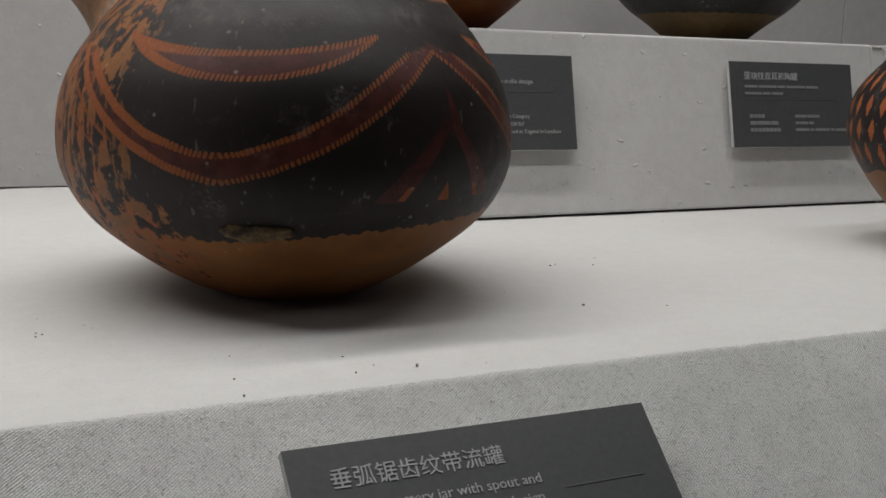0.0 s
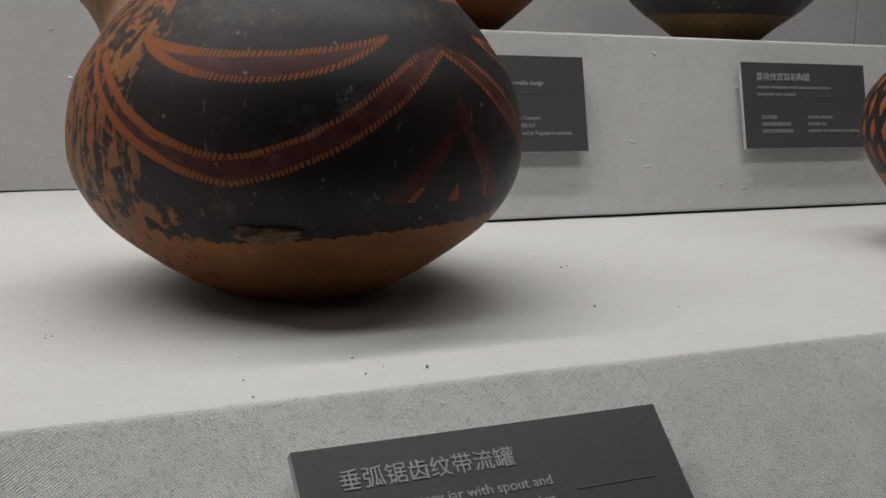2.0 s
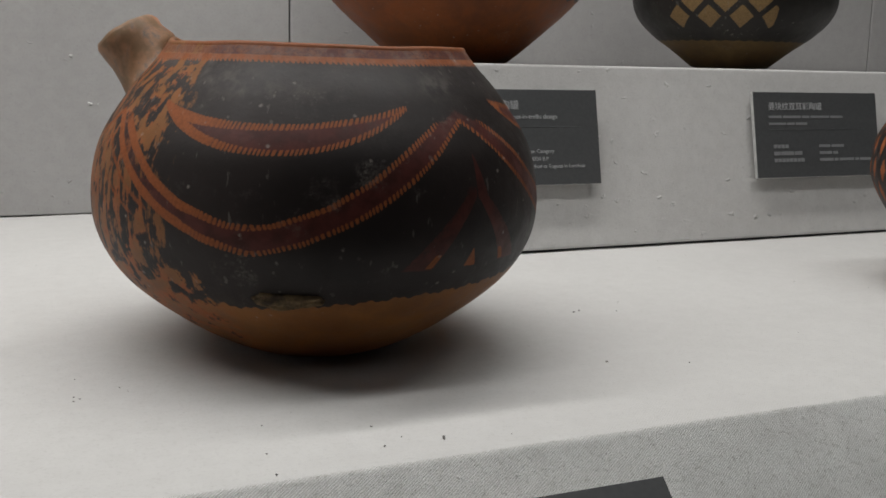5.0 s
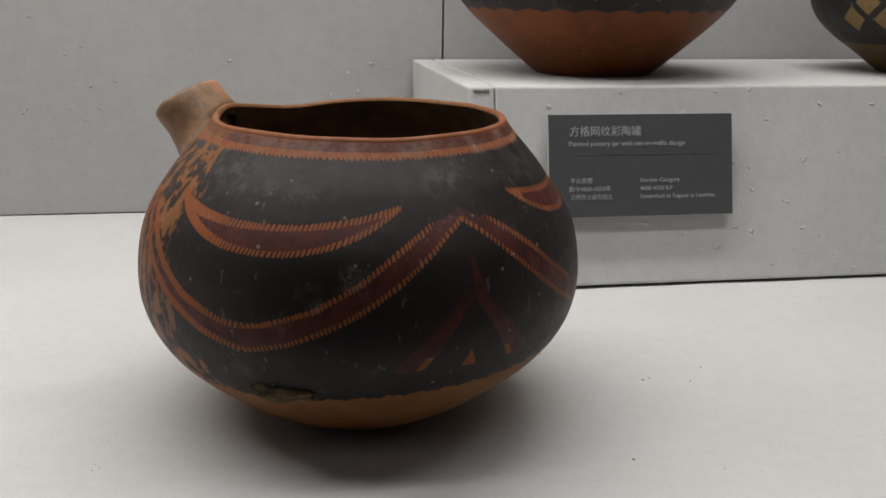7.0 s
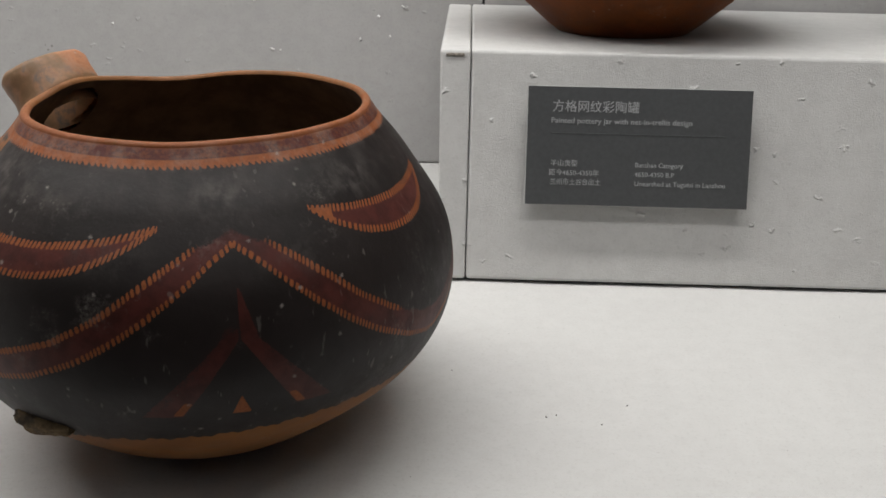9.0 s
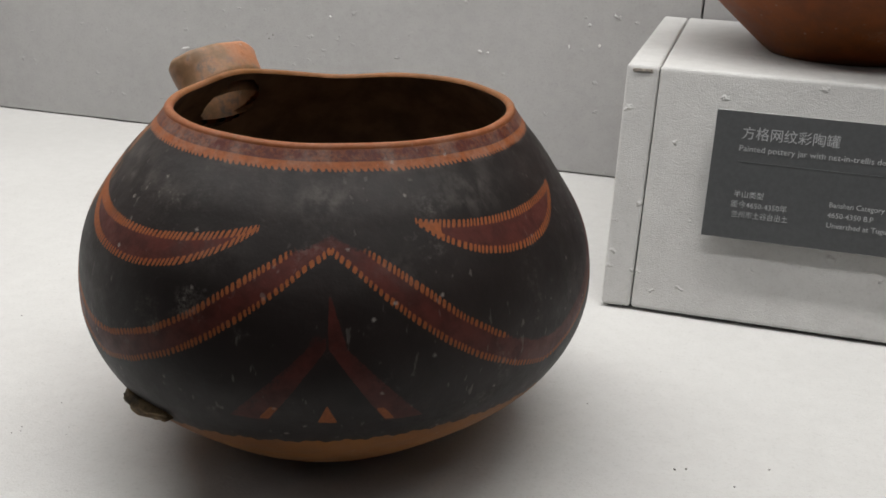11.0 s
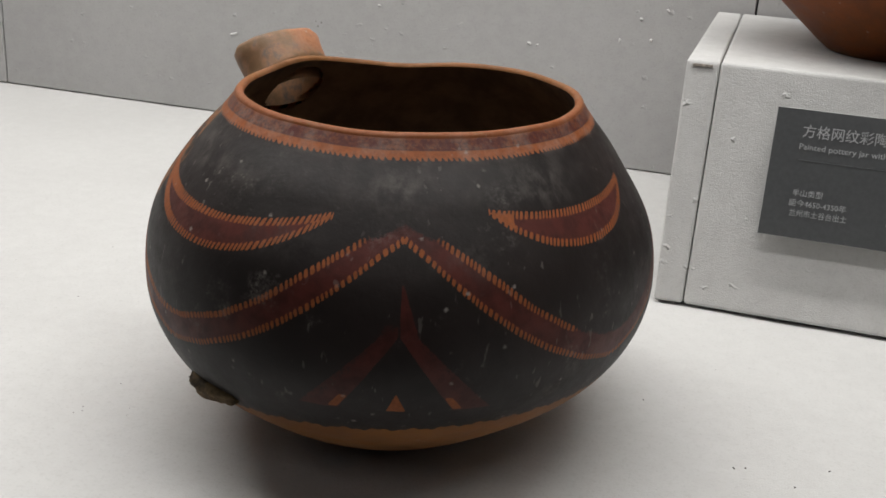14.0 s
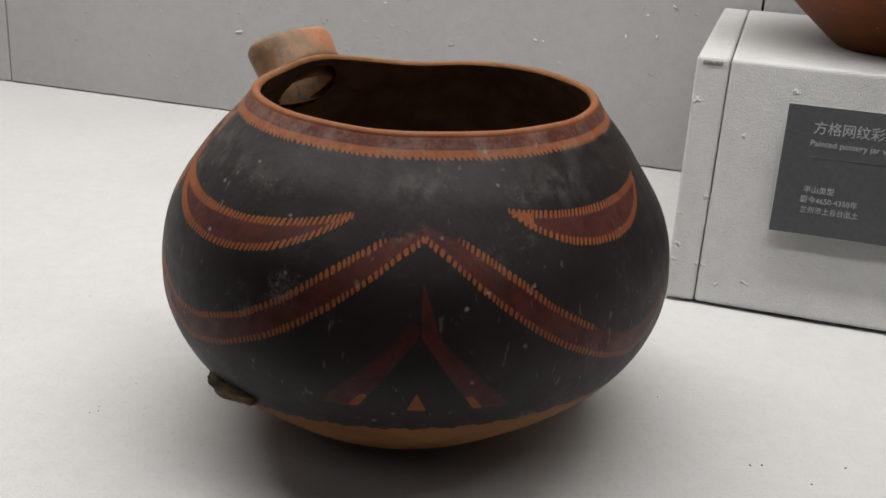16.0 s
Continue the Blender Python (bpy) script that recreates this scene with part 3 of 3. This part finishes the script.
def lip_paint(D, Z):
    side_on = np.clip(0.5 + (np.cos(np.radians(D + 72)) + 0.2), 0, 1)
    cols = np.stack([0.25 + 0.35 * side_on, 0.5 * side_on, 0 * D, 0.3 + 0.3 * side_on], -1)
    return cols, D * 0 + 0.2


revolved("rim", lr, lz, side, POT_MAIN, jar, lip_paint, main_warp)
revolved("inner_wall", ir, iz, np.linspace(-180, 180, 720, endpoint=False), POT_INSIDE, jar, None, main_warp, clear_of_spout)


def spout_mesh():
    """A short thick-walled tube, wider and chipped at its mouth."""
    n, rows = 56, []
    steps_out = [(-0.016, 0.0345), (-0.006, 0.0285), (0.005, 0.0256), (0.016, 0.0244), (0.026, 0.0250), (0.0325, 0.0252), (0.0355, 0.0236)]
    steps_in = [(0.0355, 0.0205), (0.031, 0.0188), (0.02, 0.017), (0.008, 0.0190), (-0.004, 0.0225)]
    verts, faces, cols, worn = [], [], [], []
    for row, (a, r) in enumerate(steps_out + steps_in):
        j_in = row >= len(steps_out)
        for i in range(n):
            t = 2 * math.pi * i / n
            wob = 1 + 0.03 * noise.noise(Vector((math.cos(t) * 2, math.sin(t) * 2, a * 40)))
            chip = 0.0022 * noise.noise(Vector((math.cos(t) * 1.7, math.sin(t) * 1.7, 5))) if a > 0.02 else 0
            spread = 1 + (0.45 * max(0, math.sin(t)) * max(0, 0.026 - a) / 0.026 if not j_in else 0)
            p = S_BASE + s_axis * (a + chip) + (s_side * math.cos(t) * 1.36 + s_up * math.sin(t) * 0.98 * spread) * r * 0.955 * wob
            # keep the tube outside the wall that it is luted to
            reach = math.hypot(p.x, p.y)
            if a < -0.005:
                p.z = min(p.z, 0.216)
            wall_r = float(np.interp(p.z, out_rz[1], out_rz[0])) - (0.0045 if j_in else 0.001)
            wall_r += OVAL * math.cos(2 * (math.atan2(p.y, p.x) - radians(90)))
            if reach < wall_r or a < -0.005:
                p.x, p.y = p.x * wall_r / reach, p.y * wall_r / reach
            verts.append(p)
            cols.append((0, 0, 0.3, 0.3) if j_in else (0.22 + 0.5 * min(1, max(0, (a - 0.004) / 0.02)) * min(1, max(0, 0.6 - math.cos(t))), 0, 0.24 + 0.12 * math.sin(t), 0.75))
            worn.append(0.35)
    k = len(steps_out + steps_in)
    for j in range(k - 1):
        for i in range(n):
            faces.append((j * n + i, j * n + (i + 1) % n, (j + 1) * n + (i + 1) % n, (j + 1) * n + i))
    me = bpy.data.meshes.new("spout")
    me.from_pydata(verts, [], faces)
    at = me.attributes.new("paint", "FLOAT_COLOR", "POINT")
    at.data.foreach_set("color", np.array(cols, np.float32).ravel())
    at = me.attributes.new("worn", "FLOAT", "POINT")
    at.data.foreach_set("value", np.array(worn, np.float32))
    me.shade_smooth()
    return me


mesh_object("spout", spout_mesh(), SPOUT_CLAY, jar, "chipped buff tubular spout beside the rim")


def lump(size, seed, rough):
    bm = bmesh.new()
    bmesh.ops.create_icosphere(bm, subdivisions=4, radius=1)
    for v in bm.verts:
        c = v.co.copy()
        f = 1 + rough * noise.noise(c * 1.6 + Vector((seed, 0, 0))) + 0.4 * rough * noise.noise(c * 4 + Vector((seed, 3, 0)))
        v.co = Vector((c.x * size[0], c.y * size[1], c.z * size[2])) * f
    return bm


lug = lump((0.0080, 0.021, 0.0040), 3, 0.35)
lug.transform(pose(0.1492 * math.cos(radians(-114)), 0.1492 * math.sin(radians(-114)), 0.0645, 0, 0, -113) @ pose(0, 0, 0, 0, 38, 0))
part("lug_stump", lug, LUG_CLAY, jar, "broken stump of a lug", True)


def back_jar(name, place, profile, mat, paint, label, lip=0.006):
    p = thing(name, pose(*place) @ Matrix.Scale(0.96, 4), label, "jar")
    rz = smooth_curve(profile, 150)
    angles = np.linspace(-180, 180, 420, endpoint=False)
    revolved("body", *rz, angles, mat, p, paint, uneven(0.0006))
    lr, lz, ir, iz = closed_profile((rz[0][::4], rz[1][::4]), lip, 0.01)
    revolved("rim", lr, lz, side, mat, p, paint, uneven(0.0006))
    revolved("inner_wall", ir, iz, side, POT_INSIDE, p, None, uneven(0.0006))
    return p


def net_paint(D, Z):
    """Black upper half with a scalloped lower line and rows of orange lozenges."""
    black = soft(Z - (0.075 + 0.0035 * np.abs(np.sin(np.radians(D) * 14))), 0.001)
    orange, red = D * 0, D * 0
    for zc, hz, ph in ((0.101, 0.013, 0.0), (0.142, 0.013, 12.0), (0.182, 0.012, 0.0)):
        f = np.abs((D + ph) % 24 - 12) / 5.6 + np.abs(Z - zc) / hz
        orange = np.maximum(orange, soft((1 - f) * 0.005, 0.0008))
    return np.stack([orange, red, black, D * 0], -1), D * 0 + 0.06


def lozenge_paint(D, Z):
    """Dark body chequered with pale lozenges."""
    black = soft(Z - (0.037 + 0.0006 * np.sin(D * 0.7)), 0.0008)
    orange = D * 0
    for zc, ph in ((0.068, 0.0), (0.088, 9.0), (0.108, 0.0), (0.128, 9.0)):
        on = (D > -172 + 9 * (ph > 0)) & (D < -104)
        f = np.abs((D + 169 + ph) % 18 - 9) / 6.6 + np.abs(Z - zc) / 0.0150
        orange = np.maximum(orange, soft((1 - f) * 0.009, 0.0007) * on)
    return np.stack([orange, D * 0, black, D * 0], -1), D * 0 + 0.06


def scale_paint(D, Z):
    """Dark shoulder with rows of small orange leaf strokes."""
    black = soft(Z - (0.074 + 0.003 * np.sin(np.radians(D) * 9)), 0.0008)
    orange = D * 0
    for n, zc in enumerate((0.093, 0.116, 0.140, 0.164)):
        f = np.abs((D + 5 * n) % 10 - 5) / 2.3 + np.abs(Z - zc) / 0.0125
        orange = np.maximum(orange, soft((1 - f) * 0.005, 0.0007))
    return np.stack([orange, D * 0, black, D * 0], -1), D * 0 + 0.08


back_jar("painted_jar", (0.1744, 0.210, PLINTH_H + 0.0004), [(0.03, 0), (0.063, 0), (0.074, 0.003), (0.112, 0.035), (0.150, 0.070), (0.173, 0.100), (0.180, 0.13), (0.168, 0.18), (0.125, 0.225), (0.085, 0.245), (0.08, 0.27), (0.09, 0.285)],
         POT_ORANGE, net_paint, "large orange earthenware jar with black painted band on the plinth")
back_jar("painted_jar", (0.5961, 0.2024, PLINTH_H + 0.0004), [(0.03, 0), (0.048, 0), (0.056, 0.003), (0.083, 0.024), (0.112, 0.045), (0.134, 0.068), (0.143, 0.095), (0.138, 0.13), (0.115, 0.175), (0.085, 0.205), (0.078, 0.23), (0.088, 0.245)],
         POT_OLIVE, lozenge_paint, "dark earthenware jar chequered with pale lozenges on the plinth")
back_jar("painted_jar", (0.530, -0.2923, 0.0004), [(0.03, 0), (0.045, 0), (0.052, 0.003), (0.072, 0.03), (0.098, 0.062), (0.118, 0.095), (0.123, 0.12), (0.115, 0.155), (0.085, 0.19), (0.06, 0.205), (0.056, 0.225), (0.064, 0.238)],
         POT_MAIN, scale_paint, "small earthenware jar with dark shoulder and orange strokes on the shelf")

# ---- lint and crumbs on the cloth ----
SPECKS = [(-0.151, -0.497, 0.0019), (0.019, -0.398, 0.0017), (0.084, -0.255, 0.0013), (0.135, -0.237, 0.001), (0.074, -0.419, 0.0008), (-0.328, -0.357, 0.0008), (-0.251, -0.516, 0.0014), (-0.186, -0.497, 0.0010),
          (-0.172, -0.487, 0.0008), (-0.113, -0.505, 0.0009), (-0.239, -0.442, 0.0008), (-0.248, -0.486, 0.0009), (0.423, -0.012, 0.0012), (0.354, -0.215, 0.0009), (0.077, -0.258, 0.0012), (0.114, -0.266, 0.0011),
          (-0.332, -0.361, 0.0007), (-0.331, -0.352, 0.0008), (-0.303, -0.342, 0.0007), (-0.299, -0.351, 0.0006), (0.011, -0.188, 0.0009), (-0.442, -0.2, 0.0008), (-0.327, -0.315, 0.0009)]
rng = random.Random(4)
for i in range(34):
    SPECKS.append((rng.uniform(-0.75, 0.45), rng.uniform(-0.54, 0.3), rng.uniform(0.0004, 0.0009)))
bm = bmesh.new()
for x, y, s in SPECKS:
    if math.hypot(x - MAIN[0], y - MAIN[1]) < 0.12 or (x > -0.01 and y > -0.02):
        continue
    m = pose(x, y, s * 0.5, rng.uniform(0, 90), 0, rng.uniform(0, 180)) @ Matrix.Diagonal((s * rng.uniform(0.6, 1.2), s * 0.55, s * 0.45, 1))
    bmesh.ops.create_icosphere(bm, subdivisions=1, radius=1, matrix=m)
tagged(part("dust_specks", bm, LINT_DARK), "dark crumbs of dust scattered on the linen", "dust", kind="stuff")

bm = bmesh.new()
for x, z, w, h in ((-0.515, 0.135, 0.002, 0.0014), (-0.510, 0.140, 0.0014, 0.0018), (-0.518, 0.141, 0.0012, 0.001)):
    bmesh.ops.create_icosphere(bm, subdivisions=1, radius=1, matrix=pose(x, WALL_Y - 0.0004, z) @ Matrix.Diagonal((w, 0.0007, h, 1)))
tagged(part("wall_specks", bm, LINT_DARK), "dark specks caught in the wall linen", "dust", kind="stuff")
bm = bmesh.new()
for x, z, w, h, turn in ((-0.638, 0.112, 0.006, 0.0016, -12), (-0.230, 0.143, 0.0032, 0.0016, 20), (-0.119, 0.158, 0.0014, 0.0024, 0), (-0.082, 0.162, 0.0016, 0.0022, 0), (-0.096, 0.186, 0.0018, 0.0018, 0),
                         (-0.066, 0.199, 0.0022, 0.0014, 30), (-0.220, 0.142, 0.0018, 0.0012, -30), (-0.251, 0.203, 0.0022, 0.0016, 10), (-0.78, 0.20, 0.0028, 0.0012, -25), (-0.43, 0.17, 0.0020, 0.0012, 15)):
    bmesh.ops.create_icosphere(bm, subdivisions=2, radius=1, matrix=pose(x, WALL_Y - 0.0005, z, 0, turn, 0) @ Matrix.Diagonal((w, 0.0012, h, 1)))
tagged(part("wall_lint", bm, LINT_PALE), "pale tufts of lint on the wall linen", "lint", kind="stuff")
